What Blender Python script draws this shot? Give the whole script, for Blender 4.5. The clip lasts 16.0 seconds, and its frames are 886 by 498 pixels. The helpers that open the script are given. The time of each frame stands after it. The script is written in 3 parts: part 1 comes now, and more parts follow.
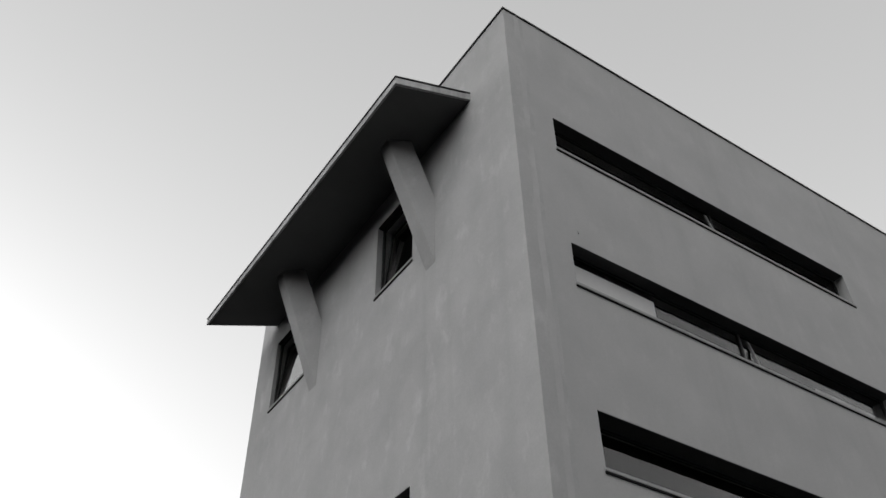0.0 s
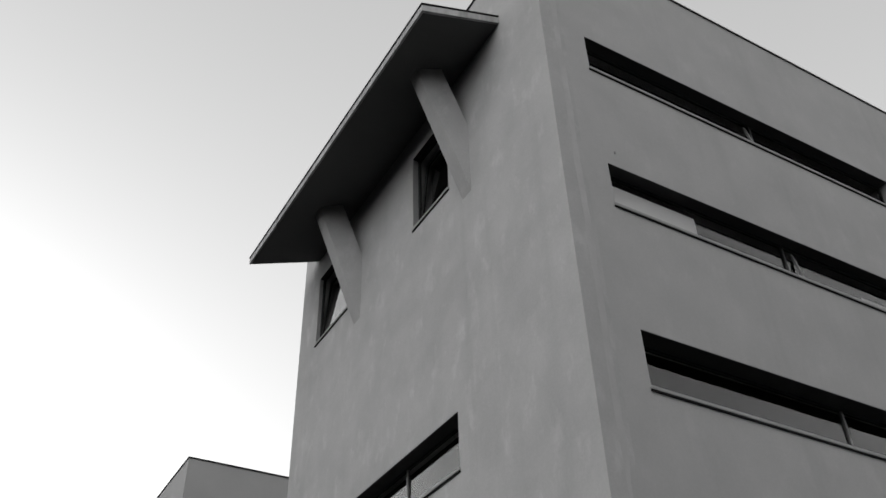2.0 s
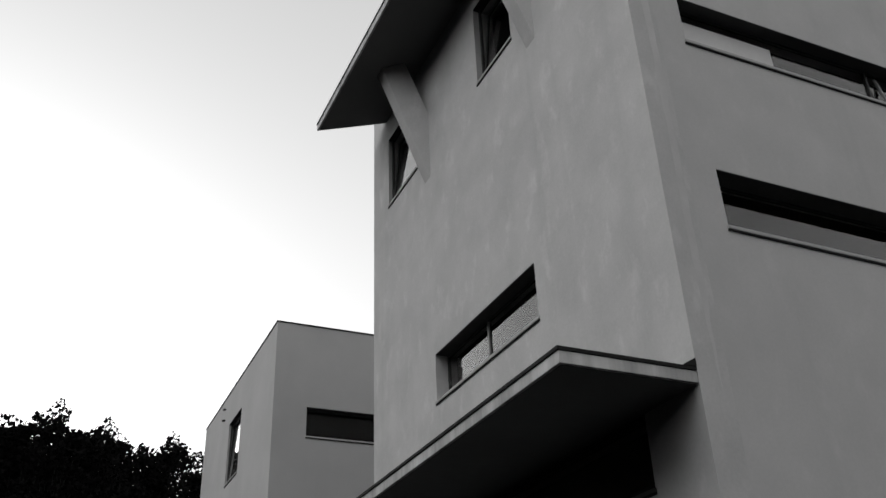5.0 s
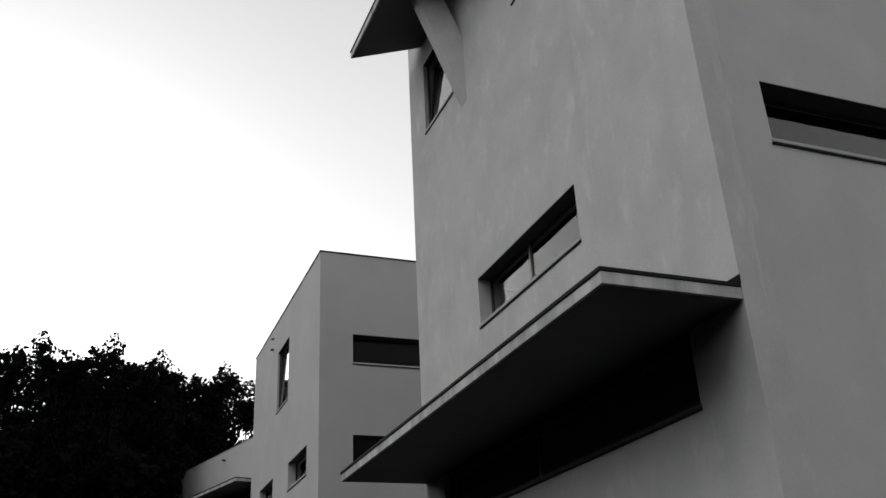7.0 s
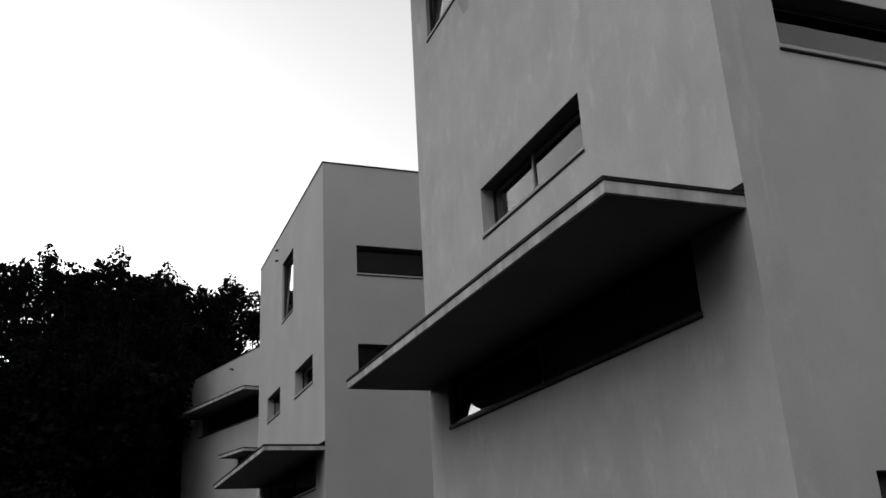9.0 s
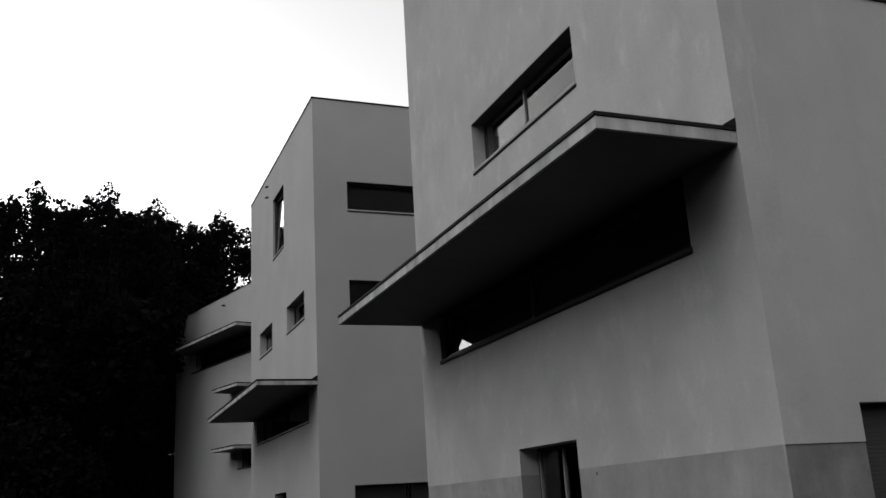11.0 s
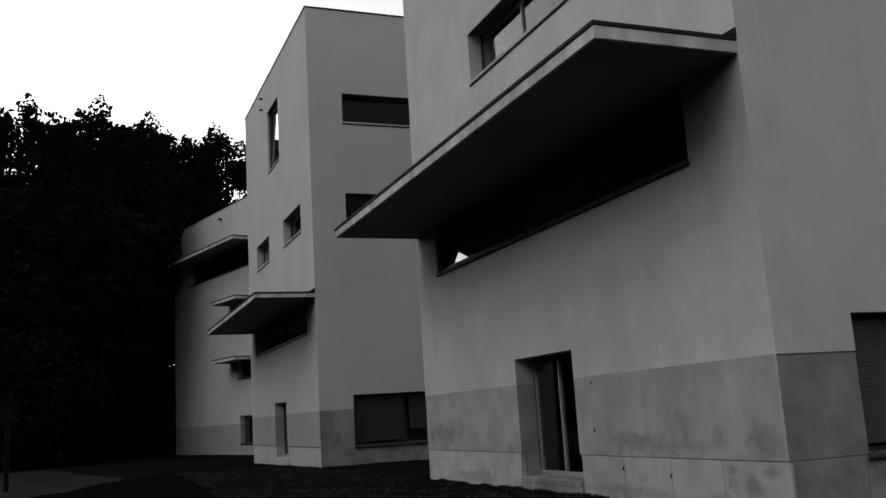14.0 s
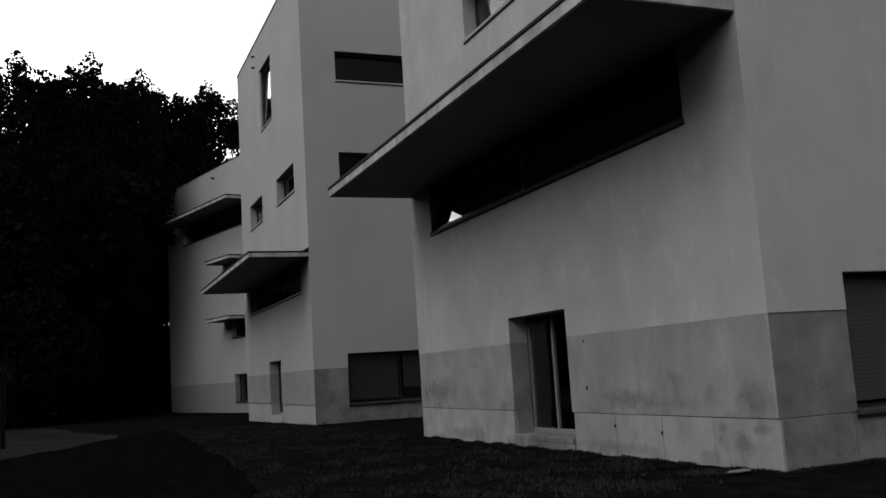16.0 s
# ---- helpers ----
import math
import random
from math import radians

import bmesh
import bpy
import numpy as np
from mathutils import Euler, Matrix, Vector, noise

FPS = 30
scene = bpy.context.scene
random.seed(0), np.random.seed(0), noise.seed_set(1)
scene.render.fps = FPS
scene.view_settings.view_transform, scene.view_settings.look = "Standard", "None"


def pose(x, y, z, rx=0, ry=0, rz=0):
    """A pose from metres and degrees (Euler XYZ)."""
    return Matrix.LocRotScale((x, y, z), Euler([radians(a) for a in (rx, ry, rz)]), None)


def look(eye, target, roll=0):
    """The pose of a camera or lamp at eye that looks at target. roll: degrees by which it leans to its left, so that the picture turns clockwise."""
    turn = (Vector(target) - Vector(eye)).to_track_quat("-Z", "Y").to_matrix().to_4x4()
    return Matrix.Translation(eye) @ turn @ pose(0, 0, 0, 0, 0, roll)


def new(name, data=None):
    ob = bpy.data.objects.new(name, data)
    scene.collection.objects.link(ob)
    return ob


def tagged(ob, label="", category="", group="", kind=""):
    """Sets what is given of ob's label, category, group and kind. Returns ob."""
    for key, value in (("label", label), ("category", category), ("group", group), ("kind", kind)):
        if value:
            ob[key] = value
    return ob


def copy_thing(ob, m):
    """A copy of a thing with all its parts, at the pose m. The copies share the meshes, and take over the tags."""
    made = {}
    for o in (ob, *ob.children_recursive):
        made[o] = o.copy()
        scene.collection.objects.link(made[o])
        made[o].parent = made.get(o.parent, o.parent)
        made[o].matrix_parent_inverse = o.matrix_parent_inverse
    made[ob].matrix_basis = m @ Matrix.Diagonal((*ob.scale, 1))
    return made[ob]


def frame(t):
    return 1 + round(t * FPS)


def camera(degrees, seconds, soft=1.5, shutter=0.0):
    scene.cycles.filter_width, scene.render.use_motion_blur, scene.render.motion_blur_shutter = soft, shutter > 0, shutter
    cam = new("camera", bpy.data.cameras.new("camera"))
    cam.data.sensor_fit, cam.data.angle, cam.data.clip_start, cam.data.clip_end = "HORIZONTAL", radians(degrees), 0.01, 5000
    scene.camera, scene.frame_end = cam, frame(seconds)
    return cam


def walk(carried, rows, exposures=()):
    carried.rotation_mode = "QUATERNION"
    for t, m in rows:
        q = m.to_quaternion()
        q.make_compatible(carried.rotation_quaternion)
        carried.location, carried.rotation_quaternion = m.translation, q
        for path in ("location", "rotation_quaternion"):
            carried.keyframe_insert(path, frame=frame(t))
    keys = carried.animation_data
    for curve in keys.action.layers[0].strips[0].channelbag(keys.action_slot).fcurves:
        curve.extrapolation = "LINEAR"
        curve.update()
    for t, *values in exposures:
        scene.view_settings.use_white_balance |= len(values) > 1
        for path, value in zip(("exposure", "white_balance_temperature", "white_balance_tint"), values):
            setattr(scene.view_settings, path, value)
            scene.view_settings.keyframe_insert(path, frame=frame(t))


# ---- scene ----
cam = camera(51.55, 16.0)
EYE = (0.0, 0.0, 1.35)
PATH = [
    (0, pose(*EYE, 133.004, 0.705, -33.557)),
    (0.5, pose(*EYE, 132.093, 0.998, -32.413)),
    (1, pose(*EYE, 131.032, 1.288, -31.291)),
    (1.5, pose(*EYE, 129.846, 1.313, -30.539)),
    (2, pose(*EYE, 128.617, 1.398, -29.865)),
    (2.5, pose(*EYE, 127.139, 1.439, -29.099)),
    (3, pose(*EYE, 125.62, 1.589, -28.149)),
    (3.5, pose(*EYE, 123.794, 1.782, -27.192)),
    (4, pose(*EYE, 122.203, 1.834, -26.186)),
    (4.5, pose(*EYE, 120.941, 1.936, -25.136)),
    (7, pose(*EYE, 115.259, 2.715, -20.938)),
    (7.5, pose(*EYE, 113.996, 2.78, -20.803)),
    (8, pose(*EYE, 112.726, 2.781, -20.72)),
    (8.5, pose(*EYE, 111.263, 2.866, -20.605)),
    (9, pose(*EYE, 109.69, 2.992, -20.634)),
    (11.5, pose(*EYE, 104.801, 3.276, -21.163)),
    (12, pose(*EYE, 103.802, 3.231, -21.104)),
    (12.5, pose(*EYE, 102.837, 3.211, -21.112)),
    (13, pose(*EYE, 101.942, 3.382, -21.202)),
    (13.5, pose(*EYE, 101.03, 3.463, -21.324)),
    (14, pose(*EYE, 100.237, 3.499, -21.342)),
    (14.5, pose(*EYE, 99.668, 3.422, -21.248)),
    (15, pose(*EYE, 99.107, 3.537, -21.213)),
    (15.5, pose(*EYE, 98.408, 3.687, -21.43)),
    (16, pose(*EYE, 97.673, 3.549, -21.732)),
]
walk(cam, PATH, [(0.0, 1.02), (4.5, 0.97), (9.0, 0.93), (12.5, 0.89), (16.0, 0.81)])

# ---------------- sky and sun ----------------
world = bpy.data.worlds.new("overcast_dusk")
scene.world = world
world.use_nodes = True
wn, wl = world.node_tree.nodes, world.node_tree.links
wn.clear()
sky = wn.new("ShaderNodeTexSky")
sky.sky_type = "NISHITA"
sky.sun_disc = False
sky.sun_elevation = radians(15)
sky.sun_rotation = radians(-10)
sky.air_density, sky.dust_density, sky.ozone_density = 1.3, 2.5, 1.0
grey = wn.new("ShaderNodeRGBToBW")
bg = wn.new("ShaderNodeBackground")
bg.inputs["Strength"].default_value = 0.15
out = wn.new("ShaderNodeOutputWorld")
wl.new(sky.outputs[0], grey.inputs[0])
# a thin even cloud veil over the clear gradient
veil = wn.new("ShaderNodeMath")
veil.operation = "MULTIPLY_ADD"
veil.inputs[1].default_value = 0.235
wl.new(grey.outputs[0], veil.inputs[0])
wl.new(veil.outputs[0], bg.inputs[0])
# the veil thins towards the zenith
coord = wn.new("ShaderNodeTexCoord")
axes = wn.new("ShaderNodeSeparateXYZ")
wl.new(coord.outputs["Generated"], axes.inputs[0])
low = wn.new("ShaderNodeMath")
low.operation, low.use_clamp = "SUBTRACT", True
low.inputs[0].default_value = 1.0
wl.new(axes.outputs[2], low.inputs[1])
curve = wn.new("ShaderNodeMath")
curve.operation = "POWER"
curve.inputs[1].default_value = 1.5
wl.new(low.outputs[0], curve.inputs[0])
haze = wn.new("ShaderNodeMath")
haze.operation = "MULTIPLY_ADD"
haze.inputs[1].default_value, haze.inputs[2].default_value = 1.9, 1.32
wl.new(curve.outputs[0], haze.inputs[0])
wl.new(haze.outputs[0], veil.inputs[2])
wl.new(bg.outputs[0], out.inputs[0])

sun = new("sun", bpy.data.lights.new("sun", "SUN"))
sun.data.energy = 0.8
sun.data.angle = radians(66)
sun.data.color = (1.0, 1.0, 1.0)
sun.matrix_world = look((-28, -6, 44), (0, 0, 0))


# ---------------- materials (a black-and-white film: all colours are grey) ----------------
def mat(name, base, rough=0.85, mottle=0.12, size=1.5, streak=0.0, grain=0.06, bump=0.15, bump_size=30.0,
        wave=0.0, patch=0.0, drip=0.0, blots=(), streak_scale=2.2, streak_z=0.16, stain=0.0, stain_size=0.9, rise=None, metal=0.0, vary=0.0, spec=0.15):
    """Grey surface with cloudy mottling, fine grain, rain streaks, blotchy stains and relief."""
    m = bpy.data.materials.new(name)
    m.use_nodes = True
    n, l = m.node_tree.nodes, m.node_tree.links
    bsdf = n["Principled BSDF"]
    geo = n.new("ShaderNodeNewGeometry")

    def tex(scale, detail=4.0, rough_=0.55, stretch=(1, 1, 1)):
        mp = n.new("ShaderNodeMapping")
        mp.inputs["Scale"].default_value = stretch
        l.new(geo.outputs["Position"], mp.inputs["Vector"])
        t = n.new("ShaderNodeTexNoise")
        t.inputs["Scale"].default_value = scale
        t.inputs["Detail"].default_value = detail
        t.inputs["Roughness"].default_value = rough_
        l.new(mp.outputs[0], t.inputs["Vector"])
        return t.outputs["Fac"]

    def math_(op, a, b):
        k = n.new("ShaderNodeMath")
        k.operation = op
        for s, v in zip(k.inputs, (a, b)):
            if isinstance(v, (int, float)):
                s.default_value = v
            else:
                l.new(v, s)
        return k.outputs[0]

    def ramp(v, lo, hi, a, b):
        k = n.new("ShaderNodeMapRange")
        k.inputs["From Min"].default_value, k.inputs["From Max"].default_value = lo, hi
        k.inputs["To Min"].default_value, k.inputs["To Max"].default_value = a, b
        l.new(v, k.inputs["Value"])
        return k.outputs[0]

    val = ramp(tex(1.0 / size), 0.3, 0.7, 1 - mottle, 1 + mottle)
    val = math_("MULTIPLY", val, ramp(tex(22.0, 6.0, 0.7), 0.25, 0.75, 1 - grain, 1 + grain))
    if streak:
        a = tex(streak_scale, 5.0, 0.6, (1, 1, streak_z))
        b = tex(0.8, 3.0, 0.5, (1, 1, 0.25))
        val = math_("MULTIPLY", val, ramp(math_("MULTIPLY", a, math_("ADD", b, 0.5)), 0.3, 0.72, 1 + streak, 1 - streak))
    if stain:
        blot = tex(1.0 / stain_size, 7.0, 0.62, (1, 1, 0.9))
        if rise:
            sep = n.new("ShaderNodeSeparateXYZ")
            l.new(geo.outputs["Position"], sep.inputs[0])
            blot = math_("ADD", blot, ramp(sep.outputs[2], rise[0], rise[1], 0.07, -0.07))
        val = math_("MULTIPLY", val, ramp(blot, 0.53, 0.68, 1.0, 1 - stain))
    if patch:
        val = math_("MULTIPLY", val, ramp(tex(2.6, 7.0, 0.62, (1, 1, 0.55)), 0.55, 0.72, 1.0, 1 + patch))
    for by, bz, wy, wz, dark in blots:
        at = n.new("ShaderNodeVectorMath")
        at.operation = "SUBTRACT"
        l.new(geo.outputs["Position"], at.inputs[0])
        at.inputs[1].default_value = (0, by, bz)
        sc = n.new("ShaderNodeVectorMath")
        sc.operation = "MULTIPLY"
        l.new(at.outputs[0], sc.inputs[0])
        sc.inputs[1].default_value = (0, 1 / wy, 1 / wz)
        ln = n.new("ShaderNodeVectorMath")
        ln.operation = "LENGTH"
        l.new(sc.outputs[0], ln.inputs[0])
        far_ = math_("ADD", ln.outputs["Value"], ramp(tex(4.5, 6.0, 0.65), 0.3, 0.7, -0.45, 0.45))
        val = math_("MULTIPLY", val, ramp(far_, 0.35, 1.0, 1 - dark, 1.0))
    if drip:
        val = math_("MULTIPLY", val, ramp(tex(1.5, 3.0, 0.6, (1, 1, 0.035)), 0.57, 0.7, 1.0, 1 - drip))
    if vary:
        info = n.new("ShaderNodeObjectInfo")
        val = math_("MULTIPLY", val, ramp(info.outputs["Random"], 0, 1, 1 - vary, 1 + vary))
    val = math_("MULTIPLY", val, base)
    comb = n.new("ShaderNodeCombineColor")
    for s in comb.inputs:
        l.new(val, s)
    l.new(comb.outputs[0], bsdf.inputs["Base Color"])
    l.new(ramp(tex(5.0), 0.3, 0.7, max(rough - 0.08, 0.05), min(rough + 0.08, 1)), bsdf.inputs["Roughness"])
    bsdf.inputs["Metallic"].default_value = metal
    bsdf.inputs["Specular IOR Level"].default_value = spec
    if bump or wave:
        bn = n.new("ShaderNodeBump")
        bn.inputs["Strength"].default_value = bump
        bn.inputs["Distance"].default_value = 0.01
        l.new(tex(bump_size, 6.0, 0.65), bn.inputs["Height"])
        last = bn
        if wave:
            b2 = n.new("ShaderNodeBump")
            b2.inputs["Strength"].default_value = wave
            b2.inputs["Distance"].default_value = 0.06
            l.new(tex(1.8, 4.0, 0.5, (1, 1, 0.5)), b2.inputs["Height"])
            l.new(bn.outputs[0], b2.inputs["Normal"])
            last = b2
        l.new(last.outputs[0], bsdf.inputs["Normal"])
    return m


PLASTER = mat("painted_render", 0.45, 0.9, 0.085, 1.0, 0.015, 0.06, 0.16, 40, wave=0.16, patch=0.17, drip=0.05, streak_scale=1.3, streak_z=0.2)
PLASTER_SOUTH = mat("smoother_painted_render", 0.45, 0.9, 0.06, 1.4, 0.015, 0.04, 0.12, 40, wave=0.08, patch=0.06, drip=0.04, streak_scale=1.3, streak_z=0.2)
SEAM = mat("filled_corner_seam", 0.475, 0.9, 0.08, 0.6, 0.05, 0.03, 0.1, 40)
PLASTER_FAR = mat("painted_render_smooth", 0.42, 0.9, 0.06, 2.4, 0.012, 0.02, 0.08, 40)
# unseen north wall, dimmed so its reflection in the second tower stays dark
NORTH = mat("dimmed_north_render", 0.2, 0.9, 0.15, 1.5, 0.1, 0.05, 0.12, 40)
CONCRETE = mat("weathered_plinth_concrete", 0.31, 0.88, 0.13, 0.8, 0.13, 0.07, 0.25, 25, stain=0.26, stain_size=0.45, rise=(0.6, 1.4), streak_scale=2.5, streak_z=0.35,
               blots=((18.9, 0.95, 1.2, 0.3, 0.36), (11.4, 0.8, 0.75, 0.17, 0.32), (8.75, 0.82, 0.4, 0.22, 0.26), (10.2, 0.75, 0.6, 0.1, 0.15)))
# darker concrete of the south plinths, base slabs and door step
CONCRETE_DARK = mat("dark_plinth_concrete", 0.205, 0.88, 0.24, 0.6, 0.12, 0.07, 0.25, 25, stain=0.25, stain_size=0.4, rise=(0.4, 1.8), streak_scale=3.5, streak_z=0.2)
CONCRETE_FAR = mat("even_plinth_concrete", 0.29, 0.88, 0.07, 1.2, 0.04, 0.04, 0.15, 25, stain=0.12, stain_size=0.6, streak_scale=2.0, streak_z=0.4)
SLAB_FAR = mat("even_base_concrete", 0.36, 0.88, 0.08, 0.8, 0.04, 0.05, 0.2, 25, stain=0.2, stain_size=0.4, rise=(-0.3, 0.5))
ARRIS = mat("worn_plinth_edge", 0.35, 0.88, 0.2, 0.25, 0, 0.1, 0.3, 25)
SLAB = mat("plinth_base_slab", 0.35, 0.88, 0.13, 0.5, 0.08, 0.07, 0.3, 25, stain=0.28, stain_size=0.36, rise=(0.0, 0.4), vary=0.05, streak_scale=4.0, streak_z=0.3,
           blots=((8.72, 0.47, 0.16, 0.11, 0.34), (9.05, 0.27, 0.19, 0.19, 0.34), (9.4, 0.47, 0.13, 0.1, 0.3), (12.0, 0.1, 1.5, 0.12, 0.25), (17.5, 0.1, 1.4, 0.14, 0.25)))
FASCIA = mat("stained_canopy_edge", 0.42, 0.85, 0.08, 0.8, 0.4, 0.04, 0.15, 30, streak_scale=3.2, streak_z=0.1)
# canopy undersides carry part of their shade in this darker colour
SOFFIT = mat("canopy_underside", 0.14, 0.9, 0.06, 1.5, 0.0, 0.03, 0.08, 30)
COPING = mat("dark_zinc_coping", 0.014, 0.8, 0.2, 0.6, 0, 0.1, 0.05, 20)
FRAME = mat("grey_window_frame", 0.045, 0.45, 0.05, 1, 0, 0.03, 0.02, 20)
FRAME_PALE = mat("pale_metal_frame", 0.24, 0.4, 0.05, 1, 0, 0.03, 0.02, 20)
SILL = mat("stone_sill", 0.38, 0.7, 0.08, 0.6, 0, 0.05, 0.1, 30)
BLIND = mat("roller_blind_fabric", 0.6, 0.9, 0.03, 1, 0, 0.04, 0.05, 200)
# darker copy of the grey shutter, its shade put into the colour
SHUTTER_DARK = mat("shaded_roller_shutter", 0.03, 0.6, 0.06, 0.8, 0, 0.03, 0.05, 30)
SHUTTER = mat("grey_roller_shutter", 0.05, 0.6, 0.06, 0.8, 0, 0.03, 0.05, 30)
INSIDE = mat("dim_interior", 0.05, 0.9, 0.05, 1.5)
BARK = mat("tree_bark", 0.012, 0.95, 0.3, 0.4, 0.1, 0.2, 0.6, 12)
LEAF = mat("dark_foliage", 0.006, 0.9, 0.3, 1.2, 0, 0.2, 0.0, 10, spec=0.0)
DARK_GROUND = mat("dark_strip_ground", 0.0035, 0.98, 0.3, 0.4, 0, 0.3, 1.0, 12, spec=0.0)
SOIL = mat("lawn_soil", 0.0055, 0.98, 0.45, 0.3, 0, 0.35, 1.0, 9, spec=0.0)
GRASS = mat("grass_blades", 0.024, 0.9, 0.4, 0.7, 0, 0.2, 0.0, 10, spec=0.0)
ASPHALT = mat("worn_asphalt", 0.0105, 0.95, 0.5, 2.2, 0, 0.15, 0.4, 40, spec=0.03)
STONE = mat("flat_field_stone", 0.16, 0.85, 0.2, 0.3, 0, 0.1, 0.4, 15)
# both sign colours are lowered to stand in for tree shade
SIGN_FACE = mat("sign_enamel_dark", 0.005, 0.8, 0.05, 0.4, 0, 0.03, 0.02, 20, spec=0.0)
SIGN_MARK = mat("sign_enamel_pale", 0.008, 0.8, 0.05, 0.4, 0, 0.03, 0.02, 20)
POST = mat("galvanised_post", 0.004, 0.5, 0.1, 0.4, 0, 0.05, 0.05, 20, metal=0.5)

GLASS = bpy.data.materials.new("window_glass")
GLASS.use_nodes = True
gb = GLASS.node_tree.nodes["Principled BSDF"]
gb.inputs["Base Color"].default_value = (0.8, 0.8, 0.8, 1)
gb.inputs["Roughness"].default_value = 0.0
gb.inputs["IOR"].default_value = 1.42
gb.inputs["Transmission Weight"].default_value = 1.0


# ---------------- building helpers ----------------
def thing(name, at, label, category, group="", kind=""):
    e = new(name)
    e.location = at
    e.empty_display_size = 0.3
    return tagged(e, label, category, group, kind)


def top_origin(ob):
    while ob.parent:
        ob = ob.parent
    return Vector(ob.location)


def part(name, bm, material, parent=None, label=""):
    """Links a bmesh, given in world coordinates, as one mesh under a thing or a part."""
    bmesh.ops.recalc_face_normals(bm, faces=bm.faces)
    me = bpy.data.meshes.new(name)
    if parent is not None:
        bmesh.ops.translate(bm, verts=bm.verts, vec=-top_origin(parent))
    bm.to_mesh(me)
    bm.free()
    me.materials.append(material)
    ob = new(name, me)
    ob.parent = parent
    return tagged(ob, label)


class Face:
    """A vertical plane: a runs along u, d goes into the building."""

    def __init__(self, o, u, w):
        self.o, self.u, self.w = Vector((*o, 0)), Vector((*u, 0)), Vector((*w, 0))

    def p(self, a, z, d=0.0):
        return self.o + self.u * a + self.w * d + Vector((0, 0, z))


def solid(bm, pts, bevel=0.0):
    """A hexahedron from eight corners (four below, four above), its edges eased by bevel."""
    b = bmesh.new() if bevel else bm
    v = [b.verts.new(q) for q in pts]
    for f in ((0, 3, 2, 1), (4, 5, 6, 7), (0, 1, 5, 4), (1, 2, 6, 5), (2, 3, 7, 6), (3, 0, 4, 7)):
        b.faces.new([v[i] for i in f])
    if bevel:
        bmesh.ops.bevel(b, geom=b.edges[:], offset=bevel, segments=2, affect="EDGES", profile=0.5)
        me = bpy.data.meshes.new("tmp")
        b.to_mesh(me)
        b.free()
        bm.from_mesh(me)
        bpy.data.meshes.remove(me)


def slab(bm, F, a0, a1, z0, z1, d0, d1, bevel=0.0):
    solid(bm, [F.p(a, z, d) for z in (z0, z1) for a, d in ((a0, d0), (a1, d0), (a1, d1), (a0, d1))], bevel)


def one(F, a0, a1, z0, z1, d0, d1, bevel=0.0):
    bm = bmesh.new()
    slab(bm, F, a0, a1, z0, z1, d0, d1, bevel)
    return bm


def wall(F, a0, a1, z0, z1, d0, d1, holes=()):
    """A wall with thickness and openings through it, as one closed mesh."""
    hs = [(max(h[0], a0), min(h[1], a1), max(h[2], z0), min(h[3], z1)) for h in holes]
    hs = [h for h in hs if h[1] - h[0] > 1e-4 and h[3] - h[2] > 1e-4]
    A = sorted({a0, a1, *[v for h in hs for v in h[:2]]})
    Z = sorted({z0, z1, *[v for h in hs for v in h[2:]]})
    bm = bmesh.new()
    full = {}
    for i in range(len(A) - 1):
        for j in range(len(Z) - 1):
            ca, cz = (A[i] + A[i + 1]) / 2, (Z[j] + Z[j + 1]) / 2
            full[i, j] = not any(h[0] < ca < h[1] and h[2] < cz < h[3] for h in hs)
    vs = {}

    def v(i, j, k):
        if (i, j, k) not in vs:
            vs[i, j, k] = bm.verts.new(F.p(A[i], Z[j], (d0, d1)[k]))
        return vs[i, j, k]

    for (i, j), f in full.items():
        if not f:
            continue
        for k in (0, 1):
            bm.faces.new([v(i, j, k), v(i + 1, j, k), v(i + 1, j + 1, k), v(i, j + 1, k)])
        for (di, dj), e in {(-1, 0): ((i, j), (i, j + 1)), (1, 0): ((i + 1, j), (i + 1, j + 1)),
                            (0, -1): ((i, j), (i + 1, j)), (0, 1): ((i, j + 1), (i + 1, j + 1))}.items():
            if not full.get((i + di, j + dj), False):
                (p, q), (r, s) = e
                bm.faces.new([v(p, q, 0), v(r, s, 0), v(r, s, 1), v(p, q, 1)])
    return bm


def corrugated(F, a0, a1, z0, z1, d):
    """A roller shutter: one folded sheet of narrow rounded slats."""
    bm = bmesh.new()
    n = round((z1 - z0) / 0.05)
    prof = []
    for i in range(n):
        z = z0 + i * (z1 - z0) / n
        prof += [(z, d + 0.003), (z + 0.008, d), (z + 0.042, d)]
    prof.append((z1, d + 0.012))
    r = [(bm.verts.new(F.p(a0, z, q)), bm.verts.new(F.p(a1, z, q))) for z, q in prof]
    k = [(bm.verts.new(F.p(a0, z, d + 0.03)), bm.verts.new(F.p(a1, z, d + 0.03))) for z, q in prof]
    for A, B in zip(r[:-1], r[1:]):
        bm.faces.new([A[0], A[1], B[1], B[0]])
    for A, B in zip(k[:-1], k[1:]):
        bm.faces.new([A[1], A[0], B[0], B[1]])
    return bm


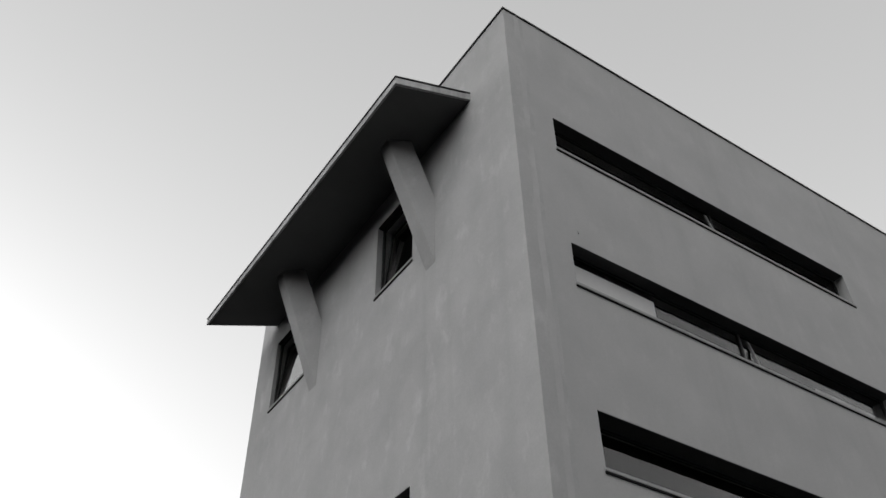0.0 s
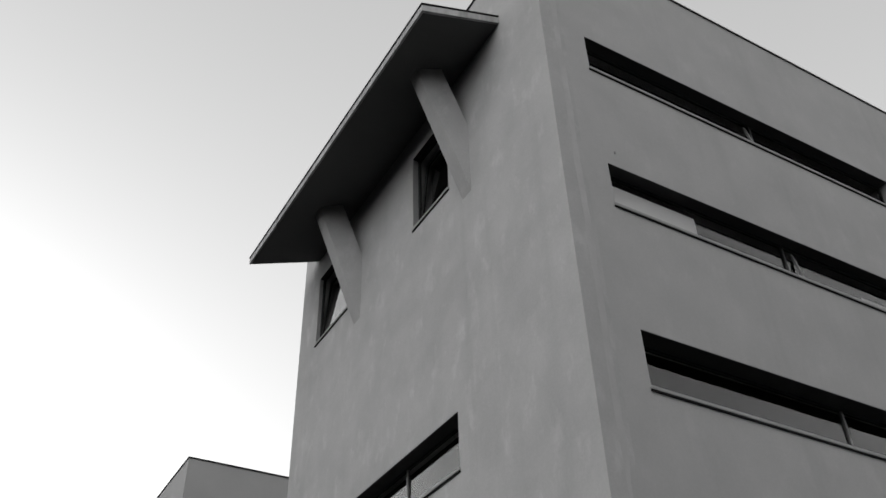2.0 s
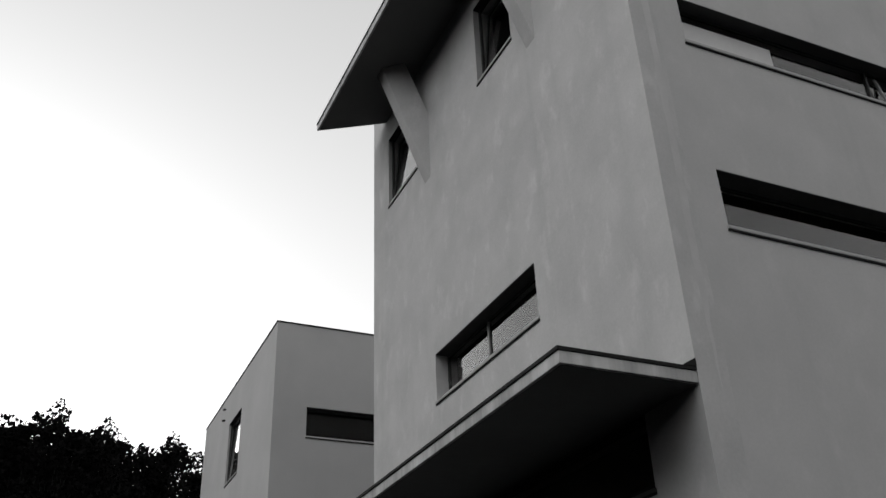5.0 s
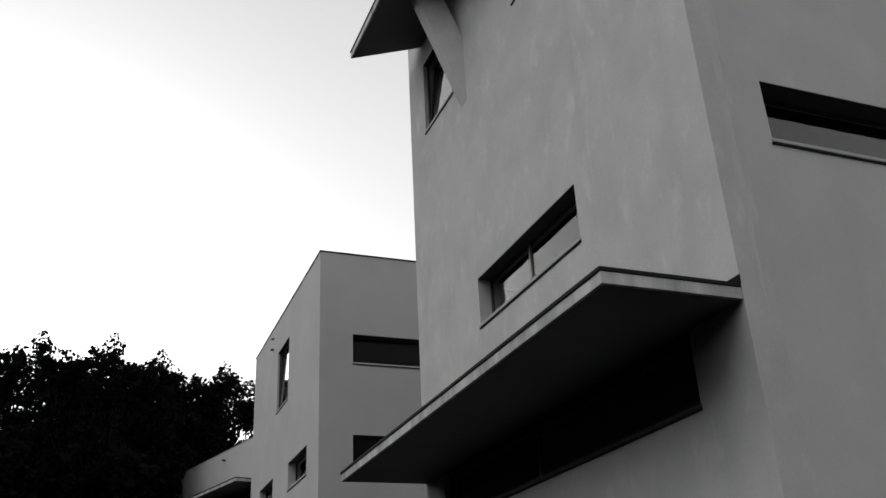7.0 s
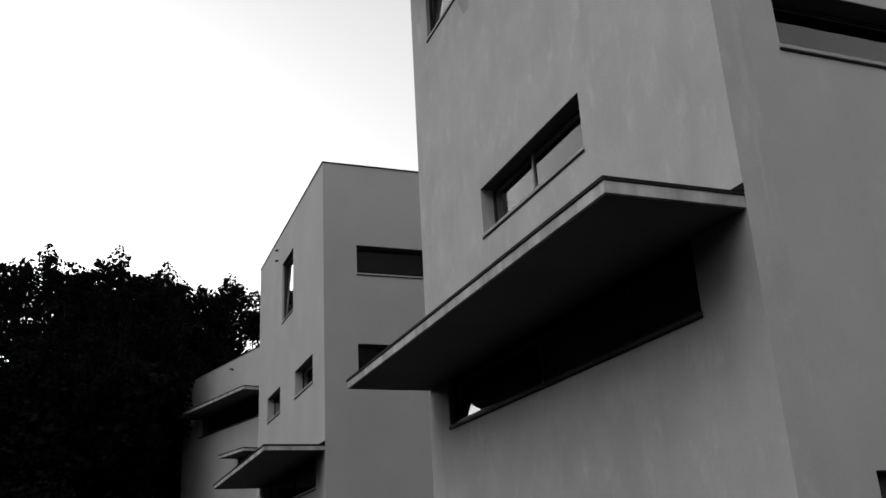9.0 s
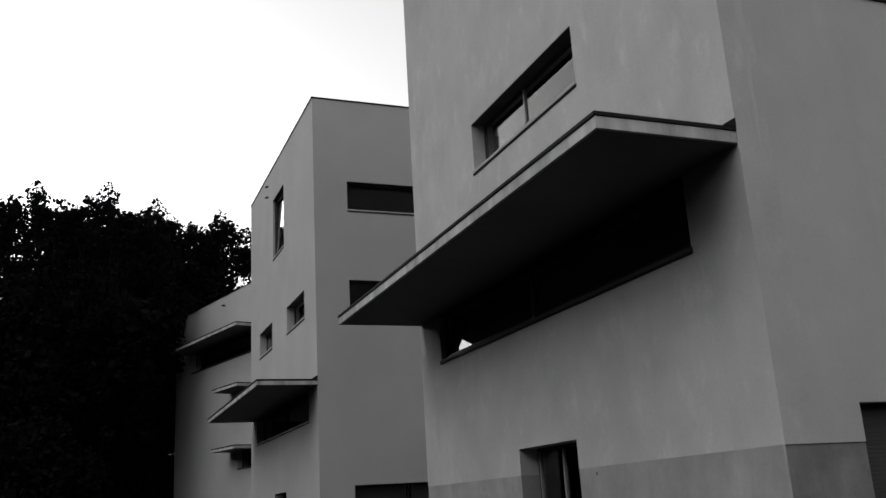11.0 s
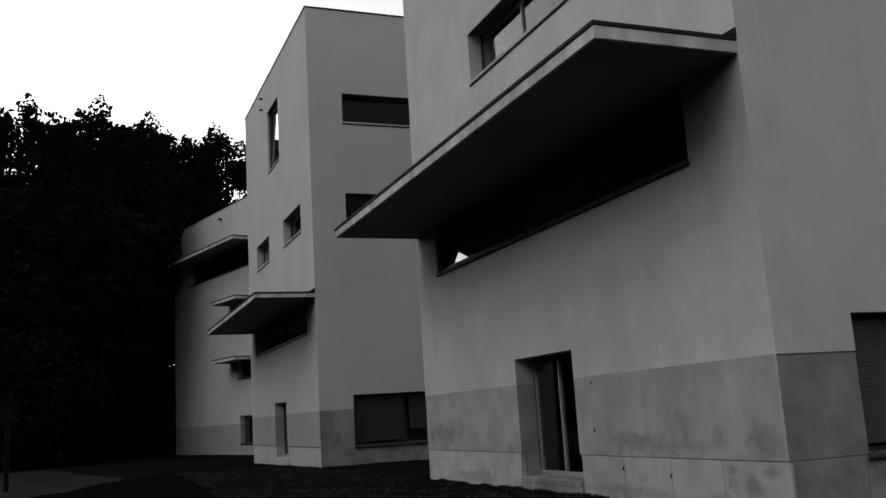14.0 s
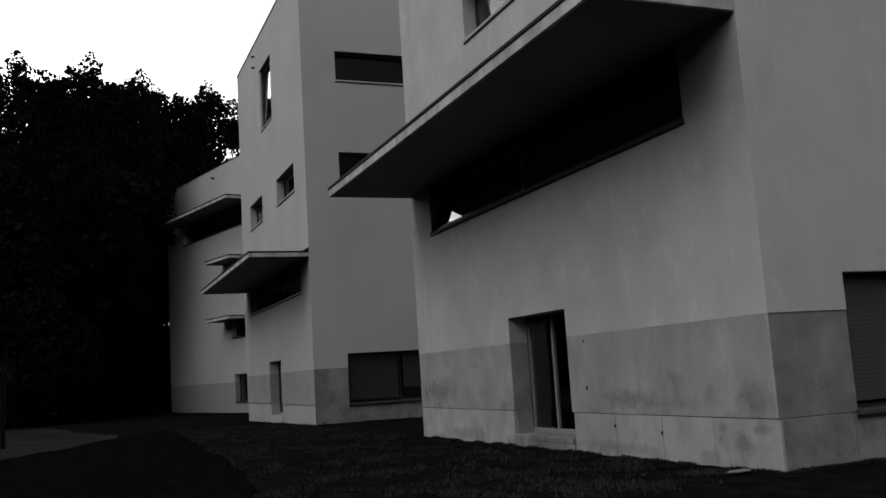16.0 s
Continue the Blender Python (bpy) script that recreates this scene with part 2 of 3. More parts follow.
def window(b, F, a0, a1, z0, z1, recess=0.28, bars=(), sill=True, blinds=(), tilted=(), pale=False, fw=0.05, name="window", frame_mat=None, sill_mat=None, lean=0.0, leaf=None):
    """A recessed window: frame, panes between the bars, sill, blinds behind the glass."""
    fm = frame_mat or FRAME
    w = part(name, one(F, a0, a1, z0, z0 + fw, recess, recess + 0.06), fm, b, "")
    part("frame", one(F, a0, a1, z1 - fw, z1, recess, recess + 0.06), fm, w)
    for a in (a0, a1 - fw):
        part("frame", one(F, a, a + fw, z0 + fw, z1 - fw, recess, recess + 0.06), fm, w)
    cuts = [a0 + fw, *sorted(bars), a1 - fw]
    for c in bars:
        part("mullion", one(F, c - 0.025, c + 0.025, z0 + fw, z1 - fw, recess - 0.01, recess + 0.06), FRAME_PALE if pale else fm, w)
    if lean:
        za, zb = z0 + fw, z1 - fw - 0.03

        def leaning(b0, b1, za_, zb_, d0, d1):
            bm = bmesh.new()
            solid(bm, [F.p(a, z, recess + d + lean * (z - za) / (zb - za)) for z in (za_, zb_) for a, d in ((b0, d0), (b1, d0), (b1, d1), (b0, d1))])
            return bm

        l0, l1 = leaf or (a0 + fw, a1 - fw)
        for b0, b1, q0, q1 in ((l0, l0 + 0.07, za, zb), (l1 - 0.07, l1, za, zb), (l0 + 0.07, l1 - 0.07, zb - 0.07, zb), (l0 + 0.07, l1 - 0.07, za, za + 0.07)):
            part("sash", leaning(b0, b1, q0, q1, 0.0, 0.05), fm, w, "sash tilted open inwards")
        part("pane", leaning(l0 + 0.07, l1 - 0.07, za + 0.07, zb - 0.07, 0.02, 0.03), GLASS, w)
        cuts = [a0 + fw, l0] if leaf else []
    for a, e in zip(cuts[:-1], cuts[1:]):
        part("pane", one(F, a + 0.025, e - 0.025, z0 + fw, z1 - fw, recess + 0.025, recess + 0.035), GLASS, w)
    for c in tilted:
        bm = bmesh.new()
        solid(bm, [F.p(c + da, z, recess - 0.14 + dd + lean) for z, lean in ((z0 + 0.02, 0.0), (z1 - 0.1, 0.15))
                   for da, dd in ((-0.025, 0), (0.025, 0), (0.025, 0.04), (-0.025, 0.04))])
        part("sash_edge", bm, FRAME_PALE, w, "pale edge of a tilted sash")
    # dark strip put under the window head to deepen its shade
    part("head_lining", one(F, a0 + 0.004, a1 - 0.004, z1 - 0.012, z1 - 0.002, 0.004, recess), FRAME, w, "dark strip deepening shade at the window head")
    if sill:
        part("sill", one(F, a0 - 0.02, a1 + 0.02, z0 - 0.045, z0 + 0.012, -0.03, recess, 0.006), sill_mat or SILL, w, "thin pale sill")
        # the shadow line under the sill, put in as a dark strip
        part("drip_edge", one(F, a0 - 0.02, a1 + 0.02, z0 - 0.075, z0 - 0.045, -0.022, 0.02), COPING, w, "dark strip for the shadow below the sill")
    for c, e, top, dep in blinds:
        part("blind", one(F, c, e, z0 + fw, top, recess + dep, recess + dep + 0.01), BLIND, w, "pale lowered blind")
    return w


def canopy(b, F, a0, a1, z, thick, reach, skew=0.0, skew_far=0.0, cap=0.055, name="canopy", wedge=False, far=0.0):
    """A flat concrete canopy: slab, underside darkened for its shade, dark metal edge on top."""
    bm = bmesh.new()
    solid(bm, [F.p(a, zz, d) for zz in (z, z + thick) for a, d in
               ((a0 + skew, -reach), (a1 + skew_far, -reach - far), (a1, 0), (a0, 0))], 0.008)
    c = part(name, bm, FASCIA, b, "flat cantilevered concrete canopy")
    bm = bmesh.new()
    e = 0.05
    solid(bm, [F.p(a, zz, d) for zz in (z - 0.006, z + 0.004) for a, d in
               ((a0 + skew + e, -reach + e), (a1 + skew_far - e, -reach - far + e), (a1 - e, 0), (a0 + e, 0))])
    part("soffit", bm, SOFFIT, c, "underside darkened in colour for its shade")
    bm = bmesh.new()
    solid(bm, [F.p(a, zz, d) for zz in (z + thick, z + thick + cap) for a, d in
               ((a0 + skew - 0.015, -reach - 0.02), (a1 + skew_far + 0.015, -reach - far - 0.02), (a1 + 0.015, 0), (a0 - 0.015, 0))], 0.008)
    part("flashing", bm, COPING, c, "dark metal flashing")
    if wedge:
        bm = bmesh.new()
        zt = z + thick + cap
        solid(bm, [F.p(a0 - 0.02 + da, zt + dz * (1 if d > -0.1 else 0.05), d) for dz in (0, 0.12)
                   for da, d in ((0, -0.2), (0.12, -0.2), (0.12, -0.001), (0, -0.001))])
        part("flashing", bm, COPING, c, "folded metal corner upstand")
    return c


def strut(b, F, a0, a1, za, zb, z_top, reach, skew=0.55):
    """A slanting concrete strut: rises from the wall to a canopy's underside."""
    bm = bmesh.new()
    prof = [(0.02, za), (-reach, z_top + 0.02), (-0.46, z_top + 0.02), (0.02, zb)]
    lo = [bm.verts.new(F.p(a0 - skew * min(d, 0), z, d)) for d, z in prof]
    hi = [bm.verts.new(F.p(a1 - skew * min(d, 0), z, d)) for d, z in prof]
    bm.faces.new(lo)
    bm.faces.new(hi[::-1])
    for i in range(4):
        j = (i + 1) % 4
        bm.faces.new([lo[i], lo[j], hi[j], hi[i]])
    bmesh.ops.bevel(bm, geom=bm.edges[:], offset=0.012, segments=2, affect="EDGES", profile=0.5)
    return part("strut", bm, PLASTER, b, "slanting plastered concrete strut")


# ---------------- the near tower ----------------
XL, YS, YN, XE, ROOF = 7.40, 8.40, 19.98, 22.4, 18.86
TH = 0.5
FL = Face((XL, 0), (0, 1), (1, 0))
FS = Face((0, YS), (1, 0), (0, 1))
tower = thing("tower_block", (XL, YS, 0), "tall pale rendered tower block with strip windows and canopies", "building")

W_L = {"w1": (16.95, 18.86, 14.27, 16.38), "w2": (12.03, 13.57, 14.25, 16.38), "w3": (12.0, 16.27, 7.97, 9.02),
       "w4": (9.58, 18.74, 4.43, 5.438)}
DOOR = (13.09, 15.19, 0.12, 2.257)
W_S = {"s1": (8.42, 17.30, 14.87, 15.80), "s2": (8.42, 17.30, 11.41, 12.36), "s3": (8.45, 17.30, 7.93, 8.92)}
W5 = (8.59, 17.30, 0.60, 2.257)
PL, BASE = 1.80, 0.585
holes_L = [*W_L.values(), DOOR]
holes_S = [*W_S.values(), W5]
part("wall", wall(FL, YS, YN, PL, ROOF, 0, TH, holes_L), PLASTER, tower, "pale rendered wall with faint rain streaks")
part("wall", wall(FS, XL + TH, XE, PL, ROOF, 0, TH, holes_S), PLASTER_SOUTH, tower, "pale rendered wall with faint rain streaks")
FN = Face((0, YN), (1, 0), (0, -1))
FE = Face((XE, 0), (0, 1), (-1, 0))
part("wall", wall(FN, XL + TH, XE - TH, -0.4, ROOF, 0, TH), NORTH, tower, "unseen north wall dimmed in colour")
part("wall", wall(FE, YS + TH, YN, -0.4, ROOF, 0, TH), PLASTER, tower)
for a, e in ((YS + 0.034, DOOR[0]), (DOOR[1], YN - 0.012)):
    part("plinth", one(FL, a, e, BASE + 0.012, PL, 0.0015, TH), CONCRETE, tower, "stained grey concrete plinth")
for a, e in ((XL + TH, W5[0]), (W5[1], XE)):
    part("plinth", one(FS, a, e, BASE + 0.012, PL, 0.034, TH), CONCRETE, tower, "stained grey concrete plinth")
    part("facing", one(FS, XL + 0.004 if a < 8 else a, e, BASE + 0.012, PL - 0.002, 0.014, 0.032), CONCRETE_DARK, tower, "darker plinth facing")
part("corner_bead", one(FL, YS + 0.006, YS + 0.036, BASE + 0.014, PL - 0.002, -0.001, 0.012, 0.004), ARRIS, tower, "pale worn plinth corner")
for y, z, r in ((12.556, 1.701, 0.022), (12.57, 0.975, 0.034), (11.85, 0.417, 0.028), (10.686, 0.353, 0.026)):
    bm = bmesh.new()
    bmesh.ops.create_cone(bm, cap_ends=True, segments=9, radius1=r, radius2=r * 0.8, depth=0.02)
    for v in bm.verts:
        q = r * 0.35 * noise.noise(Vector((v.co.x * 60, v.co.y * 60, y)))
        v.co = Vector((XL - 0.002 + v.co.z * 0.4, y + v.co.x * 0.7 + q, z + v.co.y * 1.2 + q))
    part("hole_plug", bm, COPING, tower, "small dark formwork hole")
part("footing", wall(FL, YS + 0.05, YN - 0.05, -0.4, BASE + 0.012, 0.05, TH, [DOOR]), CONCRETE, tower)
part("footing", wall(FS, XL + TH, XE, -0.4, BASE + 0.012, 0.05, TH), CONCRETE, tower)
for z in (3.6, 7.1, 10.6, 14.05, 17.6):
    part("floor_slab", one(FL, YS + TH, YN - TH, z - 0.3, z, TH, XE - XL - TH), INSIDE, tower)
part("roof", one(FL, YS + TH, YN - TH, ROOF - 0.5, ROOF - 0.3, TH, XE - XL - TH), COPING, tower, "flat roof behind the parapet")
for F, a0, a1 in ((FL, YS - 0.02, YN + 0.02), (FS, XL + TH + 0.02, XE + 0.02)):
    part("coping", one(F, a0, a1, ROOF, ROOF + 0.05, -0.025, TH + 0.02), COPING, tower, "thin dark metal parapet coping")
for F, a0, a1 in ((FN, XL + TH, XE), (FE, YS + TH + 0.03, YN - TH - 0.03)):
    part("coping", one(F, a0, a1, ROOF, ROOF + 0.05, -0.025, TH + 0.02), COPING, tower, "thin dark metal parapet coping")

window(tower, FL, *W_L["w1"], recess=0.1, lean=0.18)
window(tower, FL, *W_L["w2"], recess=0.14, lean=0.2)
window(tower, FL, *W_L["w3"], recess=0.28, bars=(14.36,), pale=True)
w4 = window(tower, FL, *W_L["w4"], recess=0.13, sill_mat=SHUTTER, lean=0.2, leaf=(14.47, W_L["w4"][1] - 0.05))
# dark lower rail, heightened to hide a sliver of reflected sky
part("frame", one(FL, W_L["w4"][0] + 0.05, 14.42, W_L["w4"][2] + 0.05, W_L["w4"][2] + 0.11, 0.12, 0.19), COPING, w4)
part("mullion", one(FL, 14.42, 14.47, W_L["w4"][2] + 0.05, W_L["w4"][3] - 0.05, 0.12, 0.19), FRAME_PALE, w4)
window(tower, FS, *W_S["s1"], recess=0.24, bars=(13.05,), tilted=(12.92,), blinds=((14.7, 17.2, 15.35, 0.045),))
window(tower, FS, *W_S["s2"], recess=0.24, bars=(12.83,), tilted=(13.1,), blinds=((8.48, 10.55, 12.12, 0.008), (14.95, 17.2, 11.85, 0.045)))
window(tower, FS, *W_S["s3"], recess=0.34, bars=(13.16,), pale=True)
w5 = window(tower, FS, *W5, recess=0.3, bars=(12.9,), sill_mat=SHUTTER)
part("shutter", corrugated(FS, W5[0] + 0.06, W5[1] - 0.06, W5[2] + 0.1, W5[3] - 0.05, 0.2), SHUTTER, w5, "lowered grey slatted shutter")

canopy(tower, FL, 9.74, 19.04, 17.10, 0.20, 1.58, skew=0.5, skew_far=1.02, cap=0.045, far=0.09)
canopy(tower, FL, 8.41, 19.86, 5.44, 0.16, 2.0, wedge=True)
strut(tower, FL, 11.16, 11.5, 13.42, 15.29, 17.14, 0.93)
strut(tower, FL, 16.17, 16.51, 13.42, 15.29, 17.14, 0.93, 0.82)

# the filled seam beside the corner, a low uneven ridge
bm = bmesh.new()
prev = None
for i in range(120):
    z = 5.2 + (ROOF - 5.22) * i / 119
    c = 7.745 + 0.03 * noise.noise(Vector((0, 3.0, z * 0.7))) + 0.012 * noise.noise(Vector((5, 0, z * 3.1)))
    fade = min(1.0, 0.05 + (z - 5.2) / 2.0)
    w_ = (0.085 + 0.03 * noise.noise(Vector((2, 1, z * 1.3)))) * fade
    cur = [bm.verts.new(FS.p(c + k * w_, z, d)) for k, d in ((-1, 0.002), (-0.4, -0.003 * fade), (0.4, -0.003 * fade), (1, 0.002))]
    if prev:
        for k in range(3):
            bm.faces.new([prev[k], prev[k + 1], cur[k + 1], cur[k]])
    prev = cur
part("seam", bm, SEAM, tower, "pale filled seam beside the corner")
for x, z in ((8.62, 12.72),):
    bm = bmesh.new()
    solid(bm, [FS.p(x + da, zz, d) for zz in (z - 0.06, z) for da, d in ((0, -0.02), (0.02, -0.02), (0.02, 0.01), (0, 0.01))], 0.005)
    part("hook", bm, SILL, tower, "tiny rusted wall hook")

# glazed door with its reveal, frame and step
door = part("door", one(FL, DOOR[0], DOOR[1], DOOR[2] + 0.06, DOOR[2] + 0.15, 0.36, 0.42, 0.006), FRAME_PALE, tower, "closed glazed double door in pale frame")
part("frame", one(FL, DOOR[0], DOOR[1], DOOR[3] - 0.07, DOOR[3], 0.36, 0.42), FRAME, door)
for a in (DOOR[0], DOOR[1] - 0.06):
    part("frame", one(FL, a, a + 0.06, DOOR[2] + 0.15, DOOR[3] - 0.07, 0.36, 0.42), FRAME, door)
part("door_stile", one(FL, 14.205, 14.255, DOOR[2] + 0.15, DOOR[3] - 0.07, 0.35, 0.42, 0.005), FRAME_PALE, door, "pale metal meeting stile")
for a, e in ((DOOR[0] + 0.06, 14.19), (14.27, DOOR[1] - 0.125)):
    part("pane", one(FL, a, e, DOOR[2] + 0.15, DOOR[3] - 0.07, 0.385, 0.395), GLASS, door)
part("step", one(FL, DOOR[0] - 0.04, DOOR[1] + 0.04, -0.2, DOOR[2] - 0.03, -0.03, 0.049, 0.01), CONCRETE_DARK, door, "low stone door step")
part("sill", one(FL, DOOR[0], DOOR[1], DOOR[2] - 0.03, DOOR[2] + 0.06, -0.035, 0.36, 0.008), CONCRETE_DARK, door, "dark stone threshold")
part("door_stile", one(FL, DOOR[1] - 0.1, DOOR[1] - 0.065, DOOR[2] + 0.15, DOOR[3] - 0.07, 0.35, 0.42, 0.005), FRAME_PALE, door, "pale metal hanging stile")

# ---------------- the second tower, same plan, further along the lawn ----------------
Y2, Y2N, X2E, ROOF2 = 30.1, 42.85, 22.0, 15.96
F2L = FL
F2S = Face((0, Y2), (1, 0), (0, 1))
F2N = Face((0, Y2N), (1, 0), (0, -1))
F2E = Face((X2E, 0), (0, 1), (-1, 0))
second = thing("tower_block", (XL, Y2, 0), "lower pale rendered tower block with square windows behind the tall one", "building")
A2 = [(35.25, 37.46, 11.84, 14.46), (31.86, 34.89, 8.17, 9.18), (37.8, 40.66, 8.15, 9.21), (31.44, 41.4, 4.44, 5.508)]
D2 = (35.3, 37.56, 0.03, 2.21)
B2 = [(8.62, 17.3, 11.75, 12.82), (8.60, 17.3, 8.12, 9.16)]
B2G = (8.58, 17.3, 0.50, 2.19)
PL2, BS2 = 1.72, 0.53
part("wall", wall(F2L, Y2, Y2N, PL2, ROOF2, 0, TH, [*A2, D2]), PLASTER_FAR, second)
part("wall", wall(F2S, XL + TH, X2E, PL2, ROOF2, 0, TH, [*B2, B2G]), PLASTER_FAR, second)
part("wall", wall(F2N, XL + TH, X2E - TH, -0.6, ROOF2, 0, TH), PLASTER_FAR, second)
part("wall", wall(F2E, Y2 + TH, Y2N, -0.6, ROOF2, 0, TH), PLASTER_FAR, second)
for a, e in ((Y2 + 0.012, D2[0]), (D2[1], Y2N - 0.012)):
    part("plinth", one(F2L, a, e, BS2 + 0.012, PL2, 0.0015, TH), CONCRETE_FAR, second, "grey concrete plinth")
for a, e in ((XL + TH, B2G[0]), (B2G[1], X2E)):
    part("plinth", one(F2S, a, e, BS2 + 0.012, PL2, 0.025, TH), CONCRETE_DARK, second, "grey concrete plinth")
part("facing", one(F2S, XL + 0.004, B2G[0] - 0.01, -0.6, PL2 - 0.002, 0.003, 0.011), CONCRETE_DARK, second, "darker plinth facing")
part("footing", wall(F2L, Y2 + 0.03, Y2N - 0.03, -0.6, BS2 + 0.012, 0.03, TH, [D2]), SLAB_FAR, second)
part("footing", wall(F2S, XL + TH, X2E, -0.6, BS2 + 0.012, 0.03, TH, [B2G]), CONCRETE_DARK, second)
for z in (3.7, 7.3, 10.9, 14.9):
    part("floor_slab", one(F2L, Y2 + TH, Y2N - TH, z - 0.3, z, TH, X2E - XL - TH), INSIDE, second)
part("roof", one(F2L, Y2 + TH, Y2N - TH, ROOF2 - 0.5, ROOF2 - 0.3, TH, X2E - XL - TH), COPING, second)
for F, a0, a1 in ((F2L, Y2 - 0.02, Y2N + 0.02), (F2S, XL + TH + 0.02, X2E + 0.02), (F2N, XL + TH + 0.02, X2E), (F2E, Y2 + TH + 0.03, Y2N - TH - 0.03)):
    part("coping", one(F, a0, a1, ROOF2, ROOF2 + 0.05, -0.025, TH + 0.02), COPING, second)
for q, ln in zip(A2, (0.1, 0.32, 0.0, 0.0)):
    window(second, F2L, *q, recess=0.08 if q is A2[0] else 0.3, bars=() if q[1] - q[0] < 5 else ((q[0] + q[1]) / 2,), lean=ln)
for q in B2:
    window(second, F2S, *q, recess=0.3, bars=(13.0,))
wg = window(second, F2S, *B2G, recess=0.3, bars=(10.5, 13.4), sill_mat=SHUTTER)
for a0, a1, z0 in ((8.66, 10.4, B2G[2] + 0.12), (10.6, 13.3, B2G[2] + 0.45)):
    part("shutter", corrugated(F2S, a0, a1, z0, B2G[3] - 0.05, 0.2), SHUTTER_DARK, wg, "lowered grey slatted shutter")
canopy(second, F2L, Y2 + 0.01, 42.3, 5.51, 0.14, 2.02, wedge=True)
d2 = part("door", one(F2L, D2[0], D2[1], 0.08, 0.18, 0.36, 0.42), FRAME_PALE, second, "closed glazed door in deep reveal")
for a in (D2[0], D2[1] - 0.06):
    part("frame", one(F2L, a, a + 0.06, 0.18, D2[3], 0.36, 0.42), FRAME, d2)
part("pane", one(F2L, D2[0] + 0.06, D2[1] - 0.06, 0.18, D2[3], 0.385, 0.395), GLASS, d2)
part("step", one(F2L, D2[0], D2[1], -0.4, 0.08, -0.03, 0.36, 0.01), SILL, d2)
for z in (16.34, 15.84):
    z -= 0.9
    bm = bmesh.new()
    solid(bm, [F2L.p(a, zz - (0.03 if d < -0.05 else 0), d) for zz in (z, z + 0.07) for a, d in ((38.42, -0.14), (38.52, -0.14), (38.52, 0.02), (38.42, 0.02))], 0.01)
    part("spout", bm, SHUTTER, second, "small dark rainwater spout")

# ---------------- the third block, turned a little ----------------
FW = Face((8.758, 55.306), (-0.26135, 0.96524), (0.96524, 0.26135))
third = thing("studio_block", (8.758, 55.306, 0), "pale rendered block with three thin canopies beside dark trees", "building")
ROOF3, E0, E1 = 14.83, -9.0, 10.1
A3 = [(-4.0, 7.3, 10.75, 11.998), (-4.0, 0.0, 4.15, 5.138), (-3.4, -0.2, 0.41, 2.01), (-3.6, -0.6, 7.5, 8.598)]
part("wall", wall(FW, E0, E1, 1.55, ROOF3, 0, TH, A3), PLASTER_FAR, third)
part("plinth", wall(FW, E0, E1 - 0.012, -0.6, 1.55, 0.012, TH, A3), CONCRETE_FAR, third, "grey concrete plinth")
for a in (E0, E1 - TH):
    part("wall", one(FW, a, a + TH, -0.6, ROOF3, TH, 13.0), PLASTER_FAR, third)
part("wall", one(FW, E0 + TH, E1 - TH, -0.6, ROOF3, 12.5, 13.0), PLASTER_FAR, third)
part("roof", one(FW, E0 + TH, E1 - TH, ROOF3 - 0.5, ROOF3 - 0.3, TH, 12.5), COPING, third)
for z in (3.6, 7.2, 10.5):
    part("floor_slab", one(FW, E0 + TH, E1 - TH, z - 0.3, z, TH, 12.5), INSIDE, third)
part("coping", one(FW, E0, E1 + 0.02, ROOF3, ROOF3 + 0.05, -0.025, TH), COPING, third)
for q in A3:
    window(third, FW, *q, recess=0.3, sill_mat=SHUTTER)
canopy(third, FW, -2.9, 7.7, 12.0, 0.16, 1.45)
canopy(third, FW, -2.5, 1.0, 8.6, 0.15, 1.2)
canopy(third, FW, -2.3, 1.07, 5.14, 0.15, 1.2)
bm = bmesh.new()
solid(bm, [FW.p(a, zz, d) for zz in (14.2, 14.28) for a, d in ((1.9, -0.2), (2.05, -0.2), (2.05, 0.02), (1.9, 0.02))], 0.01)
part("spout", bm, COPING, third, "small dark rainwater spout")

# ---------------- ground ----------------
def height(x, y):
    n = noise.noise(Vector((x * 0.35, y * 0.35, 3.1))) * 0.05 + noise.noise(Vector((x * 1.7, y * 1.7, 0.4))) * 0.03
    n += 0.045 * noise.noise(Vector((x * 2.6, y * 2.6, 8.0)))
    return float(np.interp(y, (8, 20, 30, 43, 55, 70), (0.0, -0.06, -0.11, -0.29, -0.22, -0.2))) + n * (0.6 if y < 34 else 0.3)


def axis(cuts):
    r = []
    for a, b, st in cuts:
        n = max(1, round((b - a) / st))
        r += [a + (b - a) * i / n for i in range(n)]
    return r + [cuts[-1][1]]


gx = axis([(-900, -100, 100), (-100, -12, 8), (-12, 0, 0.35), (0, 11, 0.13), (11, 14, 0.35), (14, 40, 3), (40, 100, 12), (100, 900, 100)])
gy = axis([(-900, -60, 120), (-60, 4, 8), (4, 8, 0.35), (8, 30, 0.13), (30, 34, 0.35), (34, 64, 1.5), (64, 120, 8), (120, 900, 100)])
gv = [(x, y, height(x, y)) for y in gy for x in gx]
nx = len(gx)
gf = [(j * nx + i, j * nx + i + 1, (j + 1) * nx + i + 1, (j + 1) * nx + i) for j in range(len(gy) - 1) for i in range(nx - 1)]
me = bpy.data.meshes.new("ground")
me.from_pydata(gv, [], gf)
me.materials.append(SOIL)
for pgon in me.polygons:
    pgon.use_smooth = True
ground = tagged(new("ground", me), "dark uneven lawn round the towers", "lawn", kind="structure")

